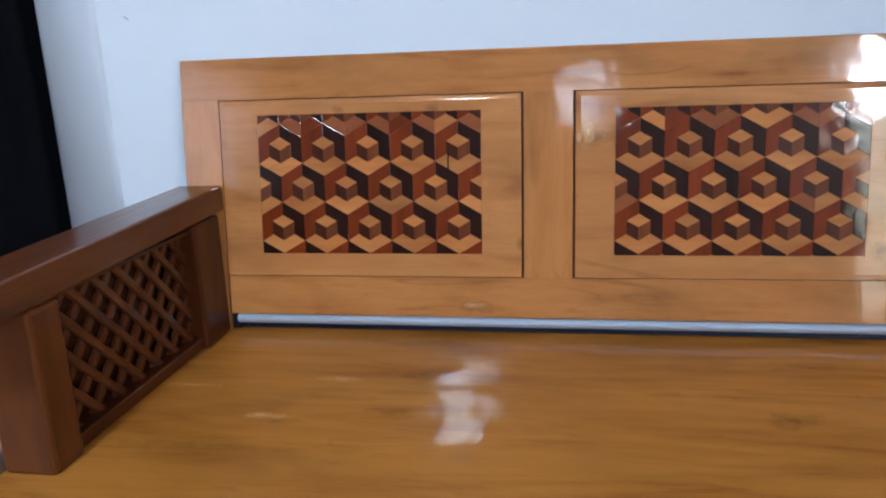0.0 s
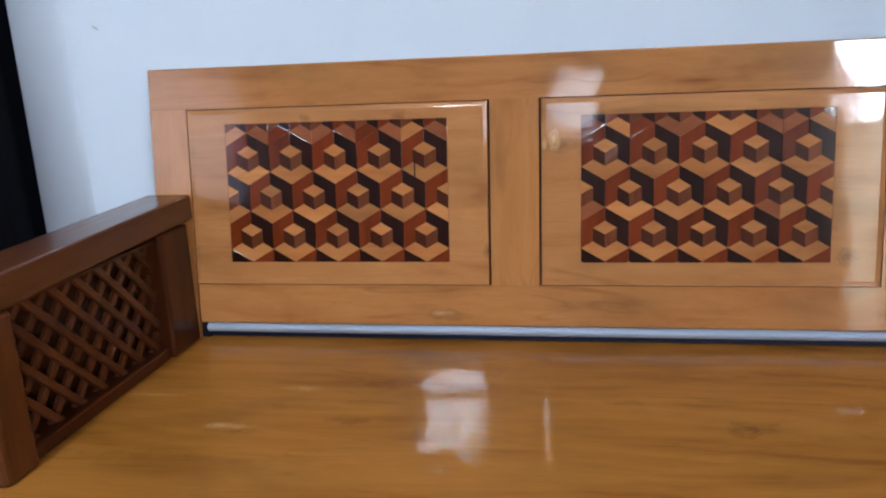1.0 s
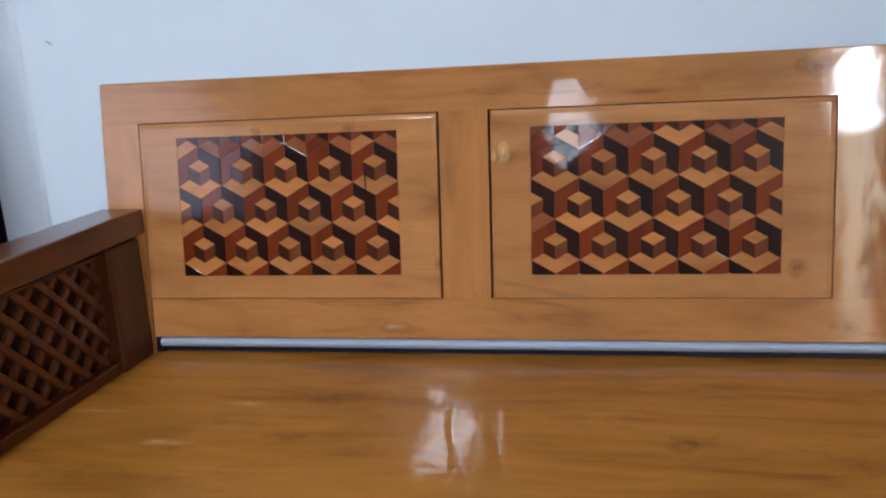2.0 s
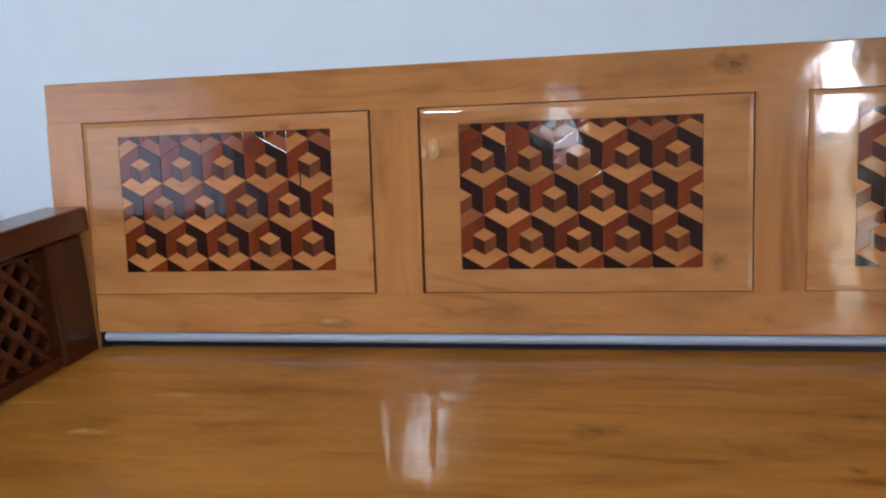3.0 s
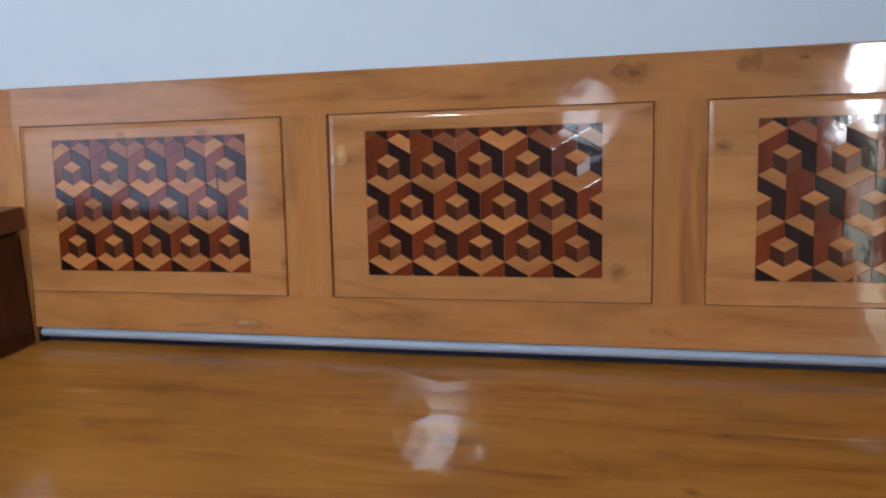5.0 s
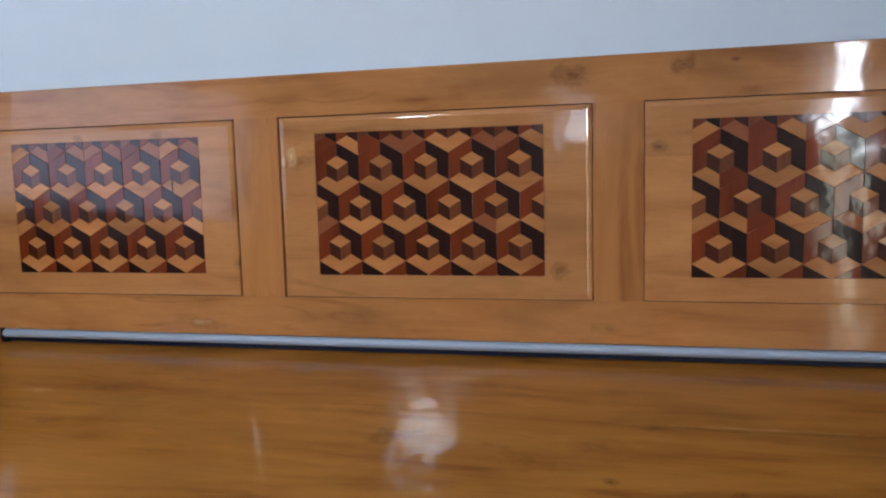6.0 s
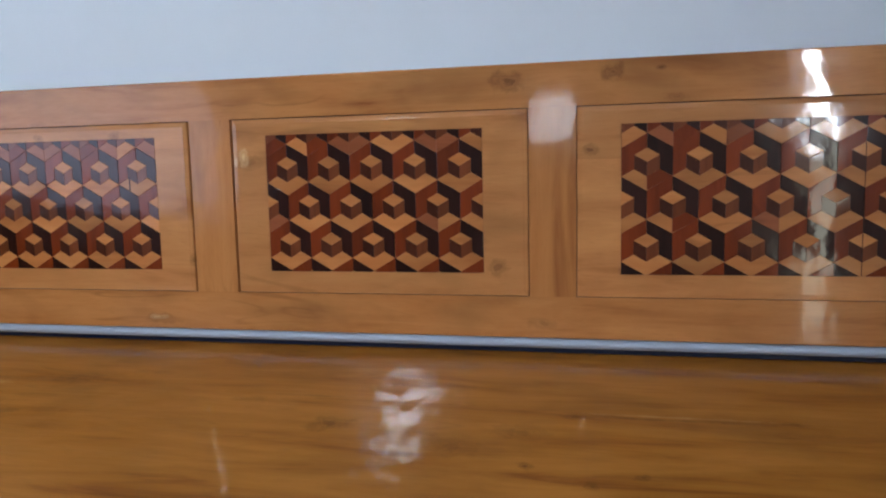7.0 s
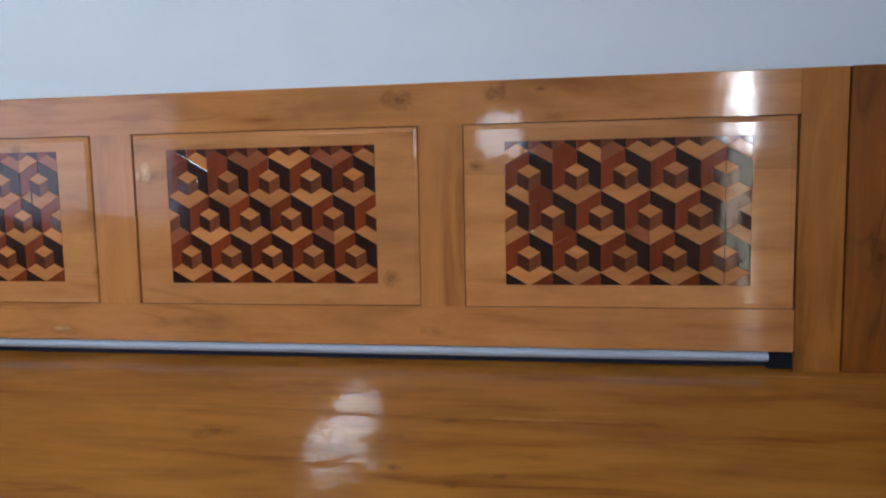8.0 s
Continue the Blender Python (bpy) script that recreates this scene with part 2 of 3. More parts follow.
inlay_red = varnished("inlay_red", (0.205, 0.034, 0.006), (0.165, 0.026, 0.005), (0.105, 0.016, 0.003), "z", (), 0.8, 0.35, 1.1)
inlay_black = varnished("inlay_black", (0.030, 0.007, 0.004), (0.020, 0.005, 0.003), (0.011, 0.003, 0.002), "z", (), 0.5, 0.30, 1.1)
inlay_rose = varnished("inlay_rose", (0.33, 0.105, 0.040), (0.27, 0.080, 0.029), (0.19, 0.052, 0.018), "x", (), 0.8, 0.30, 1.1)
inlay_brown = varnished("inlay_brown", (0.070, 0.016, 0.006), (0.054, 0.012, 0.005), (0.034, 0.008, 0.003), "z", (), 0.8, 0.35, 1.1)
inlay_tan = varnished("inlay_tan", (0.190, 0.053, 0.017), (0.155, 0.041, 0.013), (0.100, 0.025, 0.008), "z", (), 0.8, 0.35, 1.1)
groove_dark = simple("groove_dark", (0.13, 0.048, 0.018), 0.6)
wall_paint = plaster("wall_paint", (0.77, 0.86, 0.97))
room_paint = plaster("room_paint", (0.40, 0.40, 0.43))
east_paint = plaster("east_paint", (0.17, 0.18, 0.19))
dark_paint = plaster("dark_paint", (0.075, 0.060, 0.052))
ceiling_paint = plaster("ceiling_paint", (0.80, 0.80, 0.79))
floor_tile = simple("floor_tile", (0.16, 0.09, 0.06), 0.25, 0.0, 0.15, 6.0)
tile_joint = simple("tile_joint", (0.25, 0.23, 0.21), 0.8)
# black of the curtain, also the passage's darkness as a wall colour
black_cloth_and_shade = simple("black_cloth_and_shade", (0.004, 0.004, 0.006), 0.9, 0.0, 0.3, 60.0, 0.05)
sheer_nodes = Nodes("sheer_cloth")
weave = sheer_nodes.mix(sheer_nodes.noise(sheer_nodes.coords(), 60.0, 3), (0.70, 0.66, 0.78), (0.80, 0.76, 0.86))
through_cloth = sheer_nodes.add("BsdfTranslucent")
sheer_nodes.join(weave, through_cloth.inputs[0])
sheer_nodes.join(through_cloth.outputs[0], sheer_nodes.tree.nodes["Material Output"].inputs[0])
sheer_cloth = sheer_nodes.mat
# lit and shaded parts of the gap under the bottom rail, as colours
gap_light_paint = simple("gap_light_paint", (0.38, 0.45, 0.56), 0.45, 0.0, 0.05, 40.0)
gap_shade_navy = simple("gap_shade_navy", (0.010, 0.016, 0.045), 0.45, 0.0, 0.15, 30.0, 0.3)
black_plastic = simple("black_plastic", (0.005, 0.006, 0.012), 0.6, 0.0, 0.15, 30.0, 0.2)
steel = simple("steel", (0.45, 0.45, 0.46), 0.35, 1.0)
white_frame = simple("white_frame", (0.75, 0.75, 0.74), 0.4, 0.0, 0.04)
dark_wood = simple("door_wood", (0.10, 0.045, 0.020), 0.4, 0.0, 0.25, 14.0)
lamp_white = glow("lamp_white", (0.78, 0.91, 1.0), 46.0)
earth = simple("earth", (0.16, 0.14, 0.07), 0.9, 0.0, 0.4, 3.0)
leaf_green = simple("leaf_green", (0.09, 0.13, 0.03), 0.6, 0.0, 0.5, 5.0)


# ---- mesh helpers ----
def part(name, bm, material, parent=None, label=""):
    """Links a bmesh as one mesh object under a thing or a part."""
    me = bpy.data.meshes.new(name)
    bm.to_mesh(me)
    bm.free()
    me.materials.append(material)
    ob = new(name, me)
    if parent:
        ob.parent = parent
    if label:
        tagged(ob, label)
    return ob


def block(x0, x1, y0, y1, z0, z1, bevel=0.0, segments=2, bm=None, only=None):
    """A box between limits with rounded edges."""
    bm = bm or bmesh.new()
    made = bmesh.ops.create_cube(bm, size=1.0)["verts"]
    bmesh.ops.transform(bm, matrix=Matrix.Translation(((x0 + x1) / 2, (y0 + y1) / 2, (z0 + z1) / 2)) @ Matrix.Diagonal((x1 - x0, y1 - y0, z1 - z0, 1)), verts=made)
    if bevel:
        edges = [e for e in {e for v in made for e in v.link_edges} if not only or all(only(v.co) for v in e.verts)]
        bmesh.ops.bevel(bm, geom=edges, offset=bevel, segments=segments, profile=0.5, affect="EDGES")
    return bm


def smooth(ob):
    for p in ob.data.polygons:
        p.use_smooth = True
    return ob


# ---- structure ----
def structure(name, bm, material, label, category="wall"):
    return tagged(part(name, bm, material), label, category, kind="structure")


# room wall behind the sofa, ending in a rounded plaster edge beside a curtained doorway
EDGE_X, CURTAIN_X = -0.190, -0.430
bm = block(EDGE_X, RIGHT_X, WALL_Y, WALL_Y + 0.2, 0, CEIL)
structure("wall_north", bm, wall_paint, "white plastered wall behind the wooden sofa")
bm = bmesh.new()
arc = []
for i in range(13):
    f = i / 12
    arc.append((EDGE_X * (1 - f) ** 2 - 0.300 * 2 * f * (1 - f) - 0.440 * f * f, WALL_Y + 0.165 * f * f))
plan = arc + [(-0.440, WALL_Y + 0.2), (EDGE_X, WALL_Y + 0.2)]
low = [bm.verts.new((x, y, 0)) for x, y in plan]
high = [bm.verts.new((x, y, CEIL)) for x, y in plan]
bm.faces.new(low), bm.faces.new(high[::-1])
for i in range(len(plan)):
    j = (i + 1) % len(plan)
    bm.faces.new((low[i], high[i], high[j], low[j]))
bmesh.ops.recalc_face_normals(bm, faces=bm.faces)
edge = structure("wall_edge", bm, wall_paint, "rounded white plaster edge beside the curtained doorway")
for i, f in enumerate(edge.data.polygons):
    f.use_smooth = 2 <= i < 14
structure("wall_north_left", block(LEFT_X, -1.30, WALL_Y, WALL_Y + 0.2, 0, CEIL), room_paint, "grey plastered wall beyond the curtained doorway")
structure("wall_north_lintel", block(-1.30, CURTAIN_X, WALL_Y, WALL_Y + 0.2, 2.2, CEIL), room_paint, "grey plaster above the curtained doorway")
bm = block(LEFT_X - 0.2, LEFT_X, REAR_Y, SIDE_Y0, 0.95, CEIL)
block(LEFT_X - 0.2, LEFT_X, SIDE_Y1, WALL_Y + 0.2, 0.95, CEIL, bm=bm)
block(LEFT_X - 0.2, LEFT_X, SIDE_Y0, SIDE_Y1, SIDE_Z1, CEIL, bm=bm)
structure("wall_west", bm, room_paint, "plain grey plastered side wall with a wide curtained window")
structure("dado_west", block(LEFT_X - 0.2, LEFT_X + 0.004, REAR_Y, WALL_Y + 0.2, 0, 0.95), dark_paint, "dark painted dado on the side wall")
bm = block(RIGHT_X, RIGHT_X + 0.2, DOOR_Y1, WALL_Y + 0.2, 0, CEIL)
block(RIGHT_X, RIGHT_X + 0.2, REAR_Y, DOOR_Y0, 0, CEIL, bm=bm)
block(RIGHT_X, RIGHT_X + 0.2, DOOR_Y0, DOOR_Y1, DOOR_TOP, CEIL, bm=bm)
structure("wall_east", bm, east_paint, "grey plastered side wall with an open doorway")
bm = block(LEFT_X - 0.2, WIN_X0, REAR_Y - 0.2, REAR_Y, 0, CEIL)
block(WIN_X1, RIGHT_X + 0.2, REAR_Y - 0.2, REAR_Y, 0, CEIL, bm=bm)
block(WIN_X0, WIN_X1, REAR_Y - 0.2, REAR_Y, 0, WIN_Z0, bm=bm)
block(WIN_X0, WIN_X1, REAR_Y - 0.2, REAR_Y, WIN_Z1, CEIL, bm=bm)
structure("wall_south", bm, dark_paint, "dark brown plastered wall with a small high window")
structure("ceiling", block(LEFT_X - 0.2, RIGHT_X + 0.2, REAR_Y - 0.2, WALL_Y + 0.2, CEIL, CEIL + 0.15), ceiling_paint, "plain white ceiling", "ceiling")
floor = structure("floor", block(LEFT_X - 0.2, RIGHT_X + 0.2, REAR_Y - 0.2, WALL_Y + 0.2, -0.1, 0.0), floor_tile, "dark reddish-brown glossy floor", "floor")
# unseen wall added behind the curtain, black so the passage reads dark
structure("wall_passage", block(-1.5, -0.2, WALL_Y + 0.9, WALL_Y + 1.0, 0, CEIL), black_cloth_and_shade, "added wall behind the curtained doorway, coloured black for darkness")

# ground outside, and a hedge beyond the door
structure("ground", block(RIGHT_X + 0.2, 60, -60, 60, -0.25, -0.12), earth, "dry earth outside the door", "ground")

# ---- the wooden sofa ----
sofa = tagged(new("wooden_sofa"), "varnished teak sofa with three inlaid back panels and lattice arm", "sofa")
LEN, T = 1.990, 0.030                      # length of the back, thickness of its frame
RAIL_LOW, RAIL_HIGH, TOP = (0.0335, 0.1075), (0.4335, 0.508), 0.508
PANELS = [(0.072, 0.633), (0.7175, 1.2745), (1.3550, 1.9165)]
INLAYS = [(0.146, 0.5585), (0.7885, 1.1945), (1.4290, 1.8435)]
INLAY_V = [(0.1500, 0.4050), (0.1485, 0.4025), (0.1475, 0.4015)]


def back_part(name, bm, material, label=""):
    ob = part(name, bm, material, sofa, label)
    ob.matrix_basis = BACK
    return ob


back_part("top_rail", block(0, PANELS[2][1], 0, T, *RAIL_HIGH, 0.0025, only=lambda c: c.z > 0.5 or c.x < 0.001), teak_rail)
back_part("bottom_rail", block(PANELS[0][0] + 0.004, PANELS[2][1] - 0.001, 0.0, T, *RAIL_LOW, 0.002, only=lambda c: c.z < 0.06), teak_rail)
back_part("stile", block(0, PANELS[0][0], 0, T, 0.0, RAIL_HIGH[0]), teak_stile)
back_part("stile", block(PANELS[0][1], PANELS[1][0], 0, T, RAIL_LOW[1], RAIL_HIGH[0]), teak_stile)
back_part("stile", block(PANELS[1][1], PANELS[2][0], 0, T, RAIL_LOW[1], RAIL_HIGH[0]), teak_stile)
back_part("stile", block(PANELS[2][1], LEN, 0, T, 0.0, TOP, 0.0008), teak_end)


def raised_panel(u0, u1, v0, v1, hole, grooves, slope=0.009, drop=0.0028):
    """A panel with sloping margins inside a narrow groove, with a shallow bed for the inlay."""
    u0, u1, v0, v1 = u0 + grooves[0], u1 - grooves[1], v0 + 0.0004, v1 - 0.0013
    a, b, c, d = hole
    rings = [[(u0, drop + 0.008, v0), (u1, drop + 0.008, v0), (u1, drop + 0.008, v1), (u0, drop + 0.008, v1)]]
    for s, w in ((0.0, drop), (0.0009, 0.0005), (slope - 0.002, 0.0), (slope, -0.0004)):
        rings.append([(u0 + s, w, v0 + s), (u1 - s, w, v0 + s), (u1 - s, w, v1 - s), (u0 + s, w, v1 - s)])
    rings.append([(a, -0.0004, c), (b, -0.0004, c), (b, -0.0004, d), (a, -0.0004, d)])
    rings.append([(a, 0.0020, c), (b, 0.0020, c), (b, 0.0020, d), (a, 0.0020, d)])
    bm = bmesh.new()
    made = [[bm.verts.new(p) for p in ring] for ring in rings]
    for r, s in zip(made, made[1:]):
        for i in range(4):
            bm.faces.new((r[i], r[(i + 1) % 4], s[(i + 1) % 4], s[i]))
    bm.faces.new(made[-1])
    bmesh.ops.recalc_face_normals(bm, faces=bm.faces)
    return bm


def clip(poly, u0, u1, v0, v1):
    """A convex outline cut to a rectangle."""
    for axis, limit, keep in ((0, u0, 1), (0, u1, -1), (1, v0, 1), (1, v1, -1)):
        out = []
        for p, q in zip(poly, poly[1:] + poly[:1]):
            ip, iq = keep * (p[axis] - limit) >= 0, keep * (q[axis] - limit) >= 0
            if ip:
                out.append(p)
            if ip != iq:
                f = (limit - p[axis]) / (q[axis] - p[axis])
                out.append((p[0] + f * (q[0] - p[0]), p[1] + f * (q[1] - p[1])))
        poly = out
        if len(poly) < 3:
            return []
    return poly


def area_of(poly):
    return abs(sum(p[0] * q[1] - q[0] * p[1] for p, q in zip(poly, poly[1:] + poly[:1]))) / 2


def inlay_piece(shapes, rect, material, parent, rnd):
    """One veneer piece: one or two convex outlines, a hair proud, with a faint tilt of its own."""
    shapes = [s for s in (clip(s, *rect) for s in shapes) if len(s) > 2 and area_of(s) > 4e-6]
    if not shapes:
        return
    bm = bmesh.new()
    lift, tu, tv = rnd.uniform(-0.0004, 0.0001), rnd.gauss(0, 0.0042), rnd.gauss(0, 0.0042)
    cu, cv = [sum(p[i] for s in shapes for p in s) / sum(len(s) for s in shapes) for i in (0, 1)]
    seen = {}

    def vert(p, floor_level):
        k = (round(p[0], 6), round(p[1], 6), floor_level)
        if k not in seen:
            u, v = cu + (p[0] - cu) * 0.966, cv + (p[1] - cv) * 0.966
            seen[k] = bm.verts.new((u, 0.0020 if floor_level else lift - 0.0003 + tu * (u - cu) + tv * (v - cv), v))
        return seen[k]

    for s in shapes:
        try:
            bm.faces.new([vert(p, False) for p in s])
        except ValueError:
            pass
    rim = [e for e in bm.edges if e.is_boundary]
    for e in rim:
        p, q = e.verts
        lip = [bm.verts.new((cu + (w.co.x - cu) * 1.024, w.co.y + 0.00012, cv + (w.co.z - cv) * 1.024)) for w in (p, q)]
        foot = [bm.verts.new((cu + (w.co.x - cu) * 1.033, 0.0008, cv + (w.co.z - cv) * 1.033)) for w in (p, q)]
        bm.faces.new((p, q, lip[1], lip[0]))
        bm.faces.new((lip[0], lip[1], foot[1], foot[0]))
    bmesh.ops.recalc_face_normals(bm, faces=bm.faces)
    for f in bm.faces:
        if abs(f.normal.y) > 0.9 and f.normal.y > 0:
            f.normal_flip()
    part("inlay_piece", bm, material, parent)


def cube_inlay(panel, u0, u1, v0, v1, seed, patched):
    """Tumbling-block veneer: a light, a red and a black arm round a small cube, in a hexagonal net."""
    rnd = random.Random(seed)
    s = (u1 - u0) / 5
    h, k = s / 2, s / math.sqrt(3) / 2            # half a cell's width, quarter of its height
    rect = (u0, u1, v0, v1)
    for row in range(-1, 4):
        cv = v1 - 0.0640 - row * s * math.sqrt(3) / 2
        for col in range(-1, 7):
            cu = u0 + (col + (0.5 if row % 2 == 0 else 0.0)) * s
            g = lambda a, b: (cu + a * h + rnd.gauss(0, 0.00025), cv + b * k + rnd.gauss(0, 0.00025))
            n = {q: g(*q) for q in ((-1, -1), (0, -2), (1, -1), (1, 1), (0, 2), (-1, 1), (0, 0), (-.5, -.5), (0, -1), (.5, -.5), (.5, .5), (0, 1), (-.5, .5))}
            pick = lambda *keys: [n[q] for q in keys]
            arm_pale = [pick((-1, -1), (0, -2), (0, -1), (-.5, -.5)), pick((0, -2), (1, -1), (.5, -.5), (0, -1))]
            arm_red = [pick((-1, -1), (-.5, -.5), (-.5, .5), (-1, 1)), pick((-1, 1), (-.5, .5), (0, 1), (0, 2))]
            arm_black = [pick((1, -1), (1, 1), (.5, .5), (.5, -.5)), pick((1, 1), (0, 2), (0, 1), (.5, .5))]
            if (row, col) in patched:                               # a few arms are patched from other woods
                for half, wood in zip(arm_pale, patched[row, col]):
                    inlay_piece([half], rect, {"pale": inlay_pale, "rose": inlay_rose, "red": inlay_red}[wood], panel, rnd)
            else:
                inlay_piece(arm_pale, rect, inlay_pale, panel, rnd)
            inlay_piece(arm_red, rect, inlay_red, panel, rnd)
            inlay_piece(arm_black, rect, inlay_black, panel, rnd)
            inlay_piece([pick((0, 0), (.5, .5), (0, 1), (-.5, .5))], rect, inlay_pale, panel, rnd)
            inlay_piece([pick((0, 0), (-.5, .5), (-.5, -.5), (0, -1))], rect, inlay_brown, panel, rnd)
            inlay_piece([pick((0, 0), (0, -1), (.5, -.5), (.5, .5))], rect, inlay_tan, panel, rnd)


def dark_joint(panel, u0, u1, v0, v1):
    """A narrow dark filled crack between two veneer pieces."""
    part("dark_joint", block(u0, u1, -0.00085, 0.0019, v0, v1), inlay_black, panel)


PATCHED = [{(-1, 1): ("rose", "red"), (-1, 2): ("rose", "rose"), (-1, 3): ("rose", "red"), (-1, 4): ("rose", "pale"), (-1, 5): ("rose", "pale")},
           {(-1, 0): ("red", "red"), (-1, 1): ("pale", "red"), (-1, 2): ("rose", "rose"), (-1, 4): ("rose", "rose"), (1, 4): ("rose", "pale"), (1, 0): ("rose", "rose")},
           {(-1, 1): ("rose", "red"), (-1, 2): ("pale", "rose"), (0, 0): ("pale", "red"), (1, 1): ("pale", "red"), (1, 3): ("rose", "pale")}]
for n, ((a, b), (c, d)) in enumerate(zip(PANELS, INLAYS)):
    panel = back_part("panel", raised_panel(a, b, RAIL_LOW[1], RAIL_HIGH[0], (c, d, *INLAY_V[n]), ((0.0013, 0.0040), (0.0040, 0.0012), (0.0009, 0.0032))[n]), teak_panel, "raised panel with tumbling-block inlay of pale, red and black wood")
    cube_inlay(panel, c + 0.0004, d - 0.0004, INLAY_V[n][0] + 0.0004, INLAY_V[n][1] - 0.0004, 11 + n, PATCHED[n])
    if n == 0:
        dark_joint(panel, 0.4978, 0.5003, 0.3030, 0.3325)
    if n == 2:
        dark_joint(panel, 1.8002, 1.8014, 0.1490, 0.3680)
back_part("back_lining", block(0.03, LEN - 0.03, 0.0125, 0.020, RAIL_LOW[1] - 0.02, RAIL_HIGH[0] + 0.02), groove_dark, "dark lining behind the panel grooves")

# gap under the bottom rail: pale strip as lit wall, navy as shade; dark end blocks


def half_round(x0, x1, y, z, deep, high):
    bm = bmesh.new()
    rings = []
    for x in (x0, x1):
        ring = [bm.verts.new((x, y - deep * math.sin(a * math.pi / 12), z - high * math.cos(a * math.pi / 12))) for a in range(13)]
        rings.append(ring)
    for i in range(12):
        bm.faces.new((rings[0][i], rings[0][i + 1], rings[1][i + 1], rings[1][i]))
    for ring in rings:
        bm.faces.new(ring)
    bm.faces.new((rings[0][0], rings[1][0], rings[1][-1], rings[0][-1]))
    bmesh.ops.recalc_face_normals(bm, faces=bm.faces)
    return bm


back_part("rear_strip", half_round(0.088, 1.876, 0.012, RAIL_LOW[0] - 0.0098, 0.014, 0.0098), gap_light_paint, "pale blue strip standing for the lit wall in the gap under the bottom rail")
back_part("shadow_strip", block(0.0885, 1.8755, 0.017, 0.029, 0.0040, RAIL_LOW[0] - 0.0198, 0.001), gap_shade_navy, "dark navy strip standing for the shade under the pale one")
for a, b in ((PANELS[0][0], 0.088), (1.876, PANELS[2][1])):
    back_part("end_block", block(a, b, 0.009, 0.024, 0.0030, RAIL_LOW[0], 0.001), black_plastic, "black end block")

# seat: one wide varnished board, its apron and legs
SEAT_F, SEAT_B = -0.66, 0.031
seat = part("seat", block(-0.006, 2.62, SEAT_F, SEAT_B, SEAT_Z - 0.028, SEAT_Z, 0.003), teak_seat, sofa, "wide glossy golden-brown plank seat")
for y in (SEAT_F + 0.02, SEAT_B - 0.045):
    part("apron", block(0.03, 2.58, y, y + 0.024, SEAT_Z - 0.118, SEAT_Z - 0.028, 0.002), teak_rail, sofa)
for x in (0.0, 1.27, 2.54):
    for y in (SEAT_F + 0.012, SEAT_B - 0.066):
        part("leg", block(x, x + 0.065, y, y + 0.062, 0.0, SEAT_Z - 0.0285, 0.004), teak_shaded_up, sofa)

for x in (0.006, 1.934, 2.54):
    part("back_post", block(x, x + 0.060, 0.047, 0.077, 0.0, 0.56, 0.003), teak_shaded_up, sofa)

# the back board of the corner section, butted against the end stile
corner = back_part("corner_board", block(LEN + 0.0035, LEN + 0.62, 0.001, T, 0.0, TOP + 0.001, 0.002), teak_corner)

# arm with lattice, sloping a little towards its front
AX0, AX1 = 0.0, 0.072
armrest = part("armrest", block(AX0 - 0.014, AX1, -0.60, 0.030, 0.0, 0.046, 0.004, 3), teak_cap, sofa, "teak armrest with a diamond lattice, darkened in colour for shade")
armrest.matrix_basis = pose(0, 0, 0.650, 1.5)
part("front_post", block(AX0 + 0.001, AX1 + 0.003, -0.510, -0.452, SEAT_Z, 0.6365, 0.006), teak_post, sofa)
part("rear_post", block(AX0 + 0.001, AX1, -0.093, 0.004, SEAT_Z, 0.6465, 0.005), teak_shaded_up, sofa)
part("lower_rail", block(AX0 + 0.012, AX1 - 0.008, -0.452, -0.093, SEAT_Z, SEAT_Z + 0.022, 0.003), teak_arm_shaded, sofa)
part("upper_rail", block(AX0 + 0.012, AX1 - 0.008, -0.452, -0.093, 0.634, 0.6395, 0.001), teak_arm_shaded, sofa)

# added dark sheet that gives the lattice openings their shade
part("lattice_backing", block(AX0 + 0.006, AX0 + 0.012, -0.452, -0.093, SEAT_Z, 0.640, 0.0005), teak_lattice_shade, sofa)


def slat(y0, z0, y1, z1, x, wide=0.0125, thick=0.009):
    """A lattice slat between two points of the arm's plane, cut square to the frame by overlap."""
    d = Vector((0, y1 - y0, z1 - z0))
    bm = block(-thick / 2, thick / 2, -wide / 2, wide / 2, 0, d.length, 0.0015, 1)
    bmesh.ops.transform(bm, matrix=Matrix.Translation((x, y0, z0)) @ Euler((math.atan2(-d.y, d.z), 0, 0)).to_matrix().to_4x4(), verts=bm.verts)
    return bm


Y0, Y1, Z0, Z1 = -0.456, -0.089, SEAT_Z + 0.018, 0.637
for way, depth in ((-1, 0.046), (1, 0.040)):
    for i in range(-5, 12):
        ya = Y0 + 0.021 + i * 0.053
        ends = []
        for z in (Z0, Z1):
            ends.append([ya + way * (z - Z0) * 1.0 + (0 if way == 1 else 0.174), z])
        (pa, za), (pb, zb) = ends
        f0, f1 = 0.0, 1.0
        for lim, sign in ((Y0, 1), (Y1, -1)):
            if pa != pb:
                f = (lim - pa) / (pb - pa)
                if sign * (pb - pa) > 0:
                    f0 = max(f0, f)
                else:
                    f1 = min(f1, f)
        if f1 - f0 > 0.06:
            part("lattice_slat", slat(pa + f0 * (pb - pa), za + f0 * (zb - za), pa + f1 * (pb - pa), za + f1 * (zb - za), depth), teak_slat, armrest)
for ob in sofa.children:
    if ob.name.startswith("armrest"):
        for c in ob.children:
            c.matrix_parent_inverse = armrest.matrix_basis.inverted()


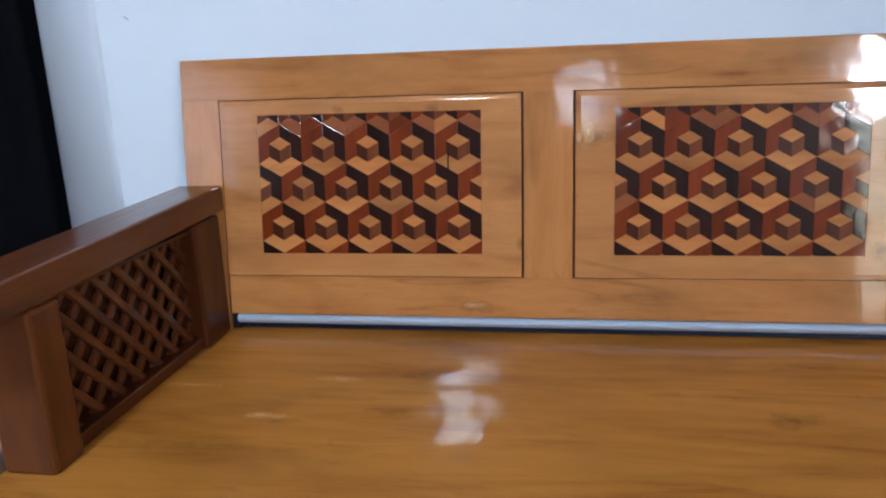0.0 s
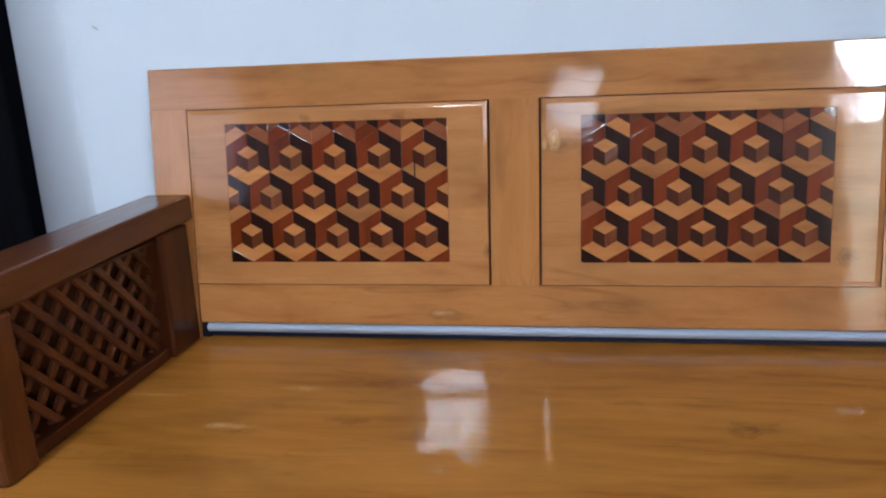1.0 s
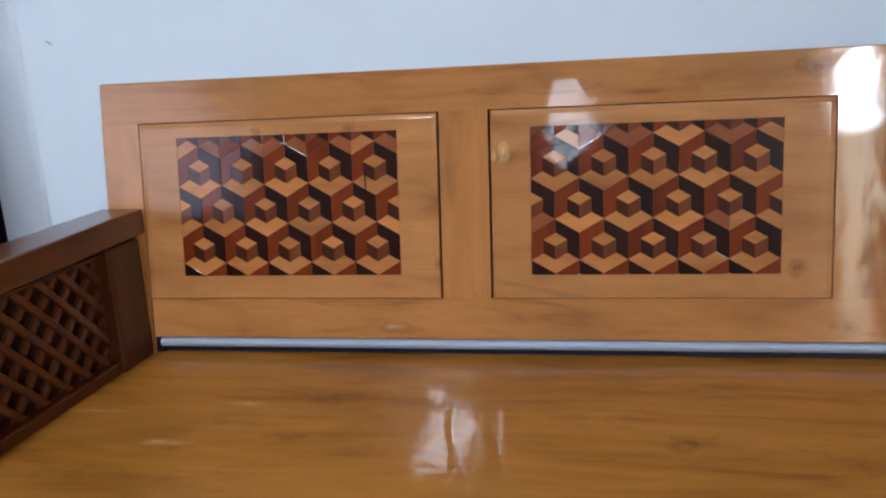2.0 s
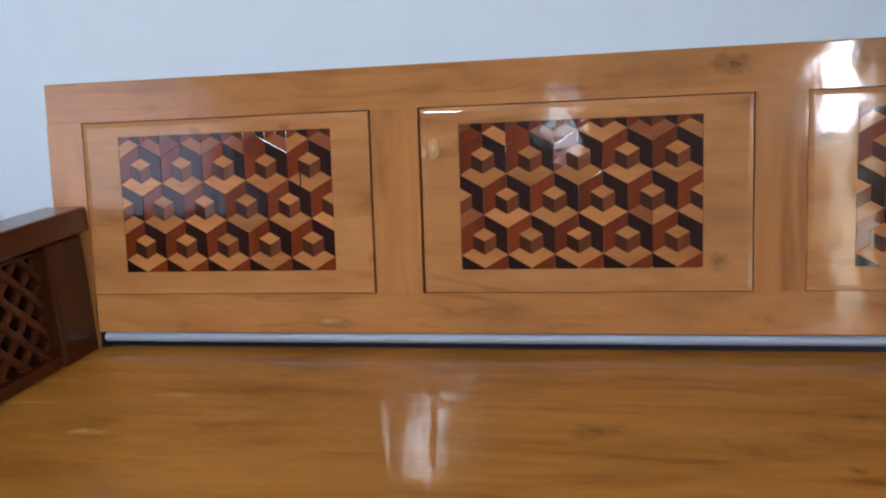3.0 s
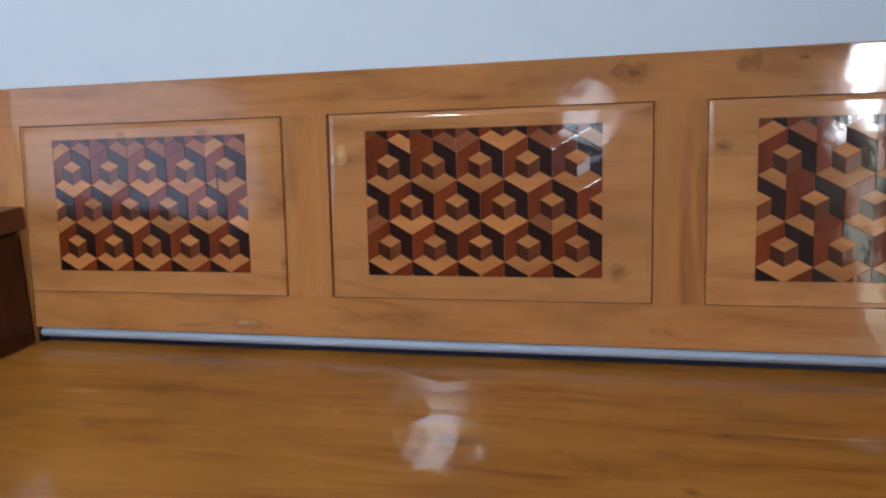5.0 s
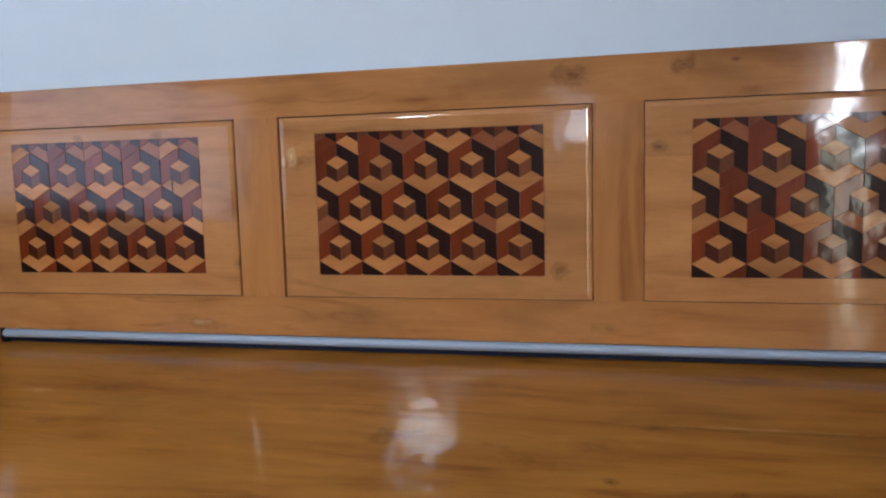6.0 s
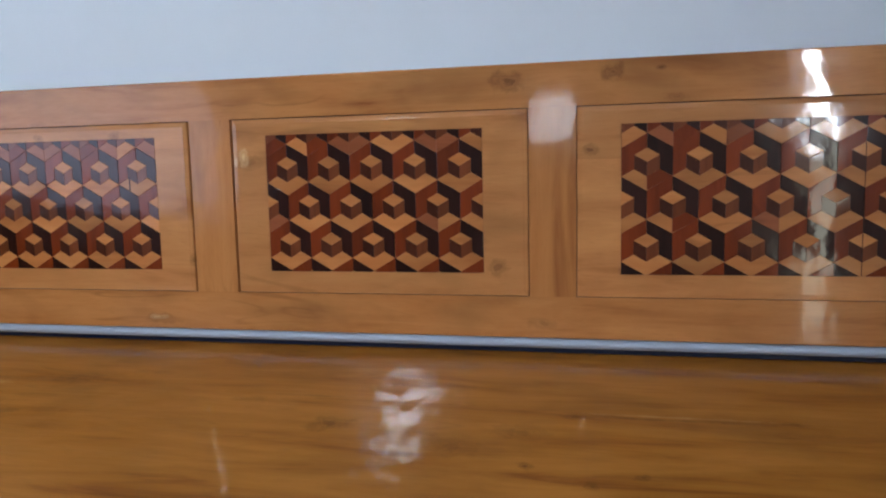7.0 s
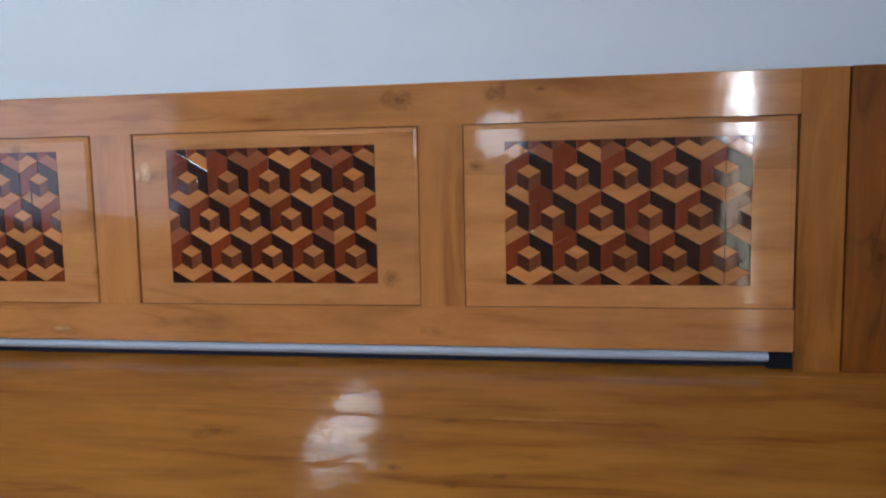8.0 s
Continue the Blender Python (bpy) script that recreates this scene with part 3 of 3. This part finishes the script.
# ---- curtain in the doorway ----
def curtain(x0, x1, y, z0, z1, folds=9, depth=0.022):
    bm = bmesh.new()
    cols, rows, rnd = folds * 8, 10, random.Random(4)
    grid = []
    for j in range(rows + 1):
        z = z0 + (z1 - z0) * j / rows
        grid.append([])
        for i in range(cols + 1):
            a = i / cols
            w = depth * math.sin(a * folds * 2 * math.pi + 0.4 * math.sin(3.1 * z)) * (0.6 + 0.4 * math.sin(5 * a + 1))
            grid[-1].append(bm.verts.new((x0 + (x1 - x0) * a + (0.004 * math.sin(9 * z + 1.3) + 0.003 * math.sin(31 * z)) * (a > 0.97), y + w, z)))
    for j in range(rows):
        for i in range(cols):
            bm.faces.new((grid[j][i], grid[j][i + 1], grid[j + 1][i + 1], grid[j + 1][i]))
    return bm


drape = tagged(new("curtain"), "black cloth curtain hanging in a dark doorway", "curtain")
drape.location = (-0.903, WALL_Y + 0.10, 0)
cloth = smooth(part("cloth", curtain(-0.45, 0.473, 0.0, 0.03, 2.12), black_cloth_and_shade, drape))
thick = cloth.modifiers.new("thickness", "SOLIDIFY")
thick.thickness = 0.003
bm = bmesh.new()
bmesh.ops.create_cone(bm, cap_ends=True, segments=16, radius1=0.012, radius2=0.012, depth=0.942)
bmesh.ops.transform(bm, matrix=pose(0.003, 0, 2.13, 0, 90, 0), verts=bm.verts)
smooth(part("rod", bm, steel, drape))

# sheer curtain drawn across the wide side window
sheer = tagged(new("sheer_curtain"), "thin lilac-white curtain drawn across a wide side window", "curtain")
sheer.location = (LEFT_X - 0.06, (SIDE_Y0 + SIDE_Y1) / 2, 0)
sheer.rotation_euler = (0, 0, math.pi / 2)
half = (SIDE_Y1 - SIDE_Y0) / 2
smooth(part("cloth", curtain(0.01 - half, half - 0.01, 0.0, 0.956, SIDE_Z1 - 0.03, 26, 0.022), sheer_cloth, sheer))
bm = bmesh.new()
bmesh.ops.create_cone(bm, cap_ends=True, segments=12, radius1=0.010, radius2=0.010, depth=2 * half)
bmesh.ops.transform(bm, matrix=pose(0, 0, SIDE_Z1 - 0.022, 0, 90, 0), verts=bm.verts)
smooth(part("rod", bm, steel, sheer))

# a bent nail in the wall
bm = bmesh.new()
bmesh.ops.create_cone(bm, cap_ends=True, segments=10, radius1=0.0012, radius2=0.0012, depth=0.016)
bmesh.ops.transform(bm, matrix=pose(0, -0.006, 0.004, 70, 0, 0), verts=bm.verts)
nail = tagged(part("nail", bm, steel), "small bent grey nail in the wall", "nail")
nail.location = (-0.125, WALL_Y, 1.003)

# ---- ceiling panel light ----
lamp = tagged(new("ceiling_light"), "oblong cool-white ceiling light panel", "ceiling light")
lamp.location = (0.10, -2.54, CEIL)
bm = block(-0.17, 0.17, -0.35, 0.35, -0.022, 0.0, 0.004)
part("frame", bm, white_frame, lamp)
part("diffuser", block(-0.15, 0.15, -0.33, 0.33, -0.028, -0.0225, 0.002), lamp_white, lamp, "glowing white diffuser")

# ---- window and door frames ----
win = tagged(new("window_1"), "small high window with white frame and bars", "window", kind="structure")
win.location = ((WIN_X0 + WIN_X1) / 2, REAR_Y - 0.03, WIN_Z0)
hw, hh = (WIN_X1 - WIN_X0) / 2, WIN_Z1 - WIN_Z0
for a, b, c, d in ((-hw, hw, 0, 0.02), (-hw, hw, hh - 0.02, hh), (-hw, -hw + 0.02, 0.02, hh - 0.02), (hw - 0.02, hw, 0.02, hh - 0.02), (-0.012, 0.012, 0.02, hh - 0.02)):
    part("window_frame", block(a, b, -0.02, 0.025, c, d, 0.002), white_frame, win)
door = tagged(new("door_1"), "open doorway with dark wooden frame", "door frame", kind="structure")
door.location = (RIGHT_X, (DOOR_Y0 + DOOR_Y1) / 2, 0)
hw = (DOOR_Y1 - DOOR_Y0) / 2
for a, b, c, d in ((-hw, -hw + 0.03, 0, DOOR_TOP), (hw - 0.03, hw, 0, DOOR_TOP), (-hw + 0.03, hw - 0.03, DOOR_TOP - 0.03, DOOR_TOP)):
    part("frame", block(-0.006, 0.07, a, b, c, d, 0.003), dark_wood, door)


# ---- hedge outside the door ----
def hedge(x0, x1, y0, y1, top, count, seed):
    rnd = random.Random(seed)
    verts, faces = [], []
    for _ in range(count):
        x, y = rnd.uniform(x0, x1), rnd.uniform(y0, y1)
        z = -0.12 + (top + 0.25 * math.sin(2.3 * y) + rnd.uniform(-0.2, 0.15)) * rnd.random() ** 0.7
        e = Euler([rnd.uniform(0, 6.3) for _ in range(3)]).to_matrix()
        n = len(verts)
        for p in ((-0.05, 0, 0), (0, -0.028, 0.01), (0.06, 0, 0), (0, 0.028, 0.01)):
            verts.append(tuple(Vector((x, y, z)) + e @ Vector(p)))
        faces.append((n, n + 1, n + 2, n + 3))
    me = bpy.data.meshes.new("hedge")
    me.from_pydata(verts, [], faces)
    me.materials.append(leaf_green)
    return new("hedge", me)


tagged(hedge(6.2, 7.6, -11, -3, 1.3, 9000, 5), "yellow-green leafy hedge outside the door", "hedge", kind="stuff")
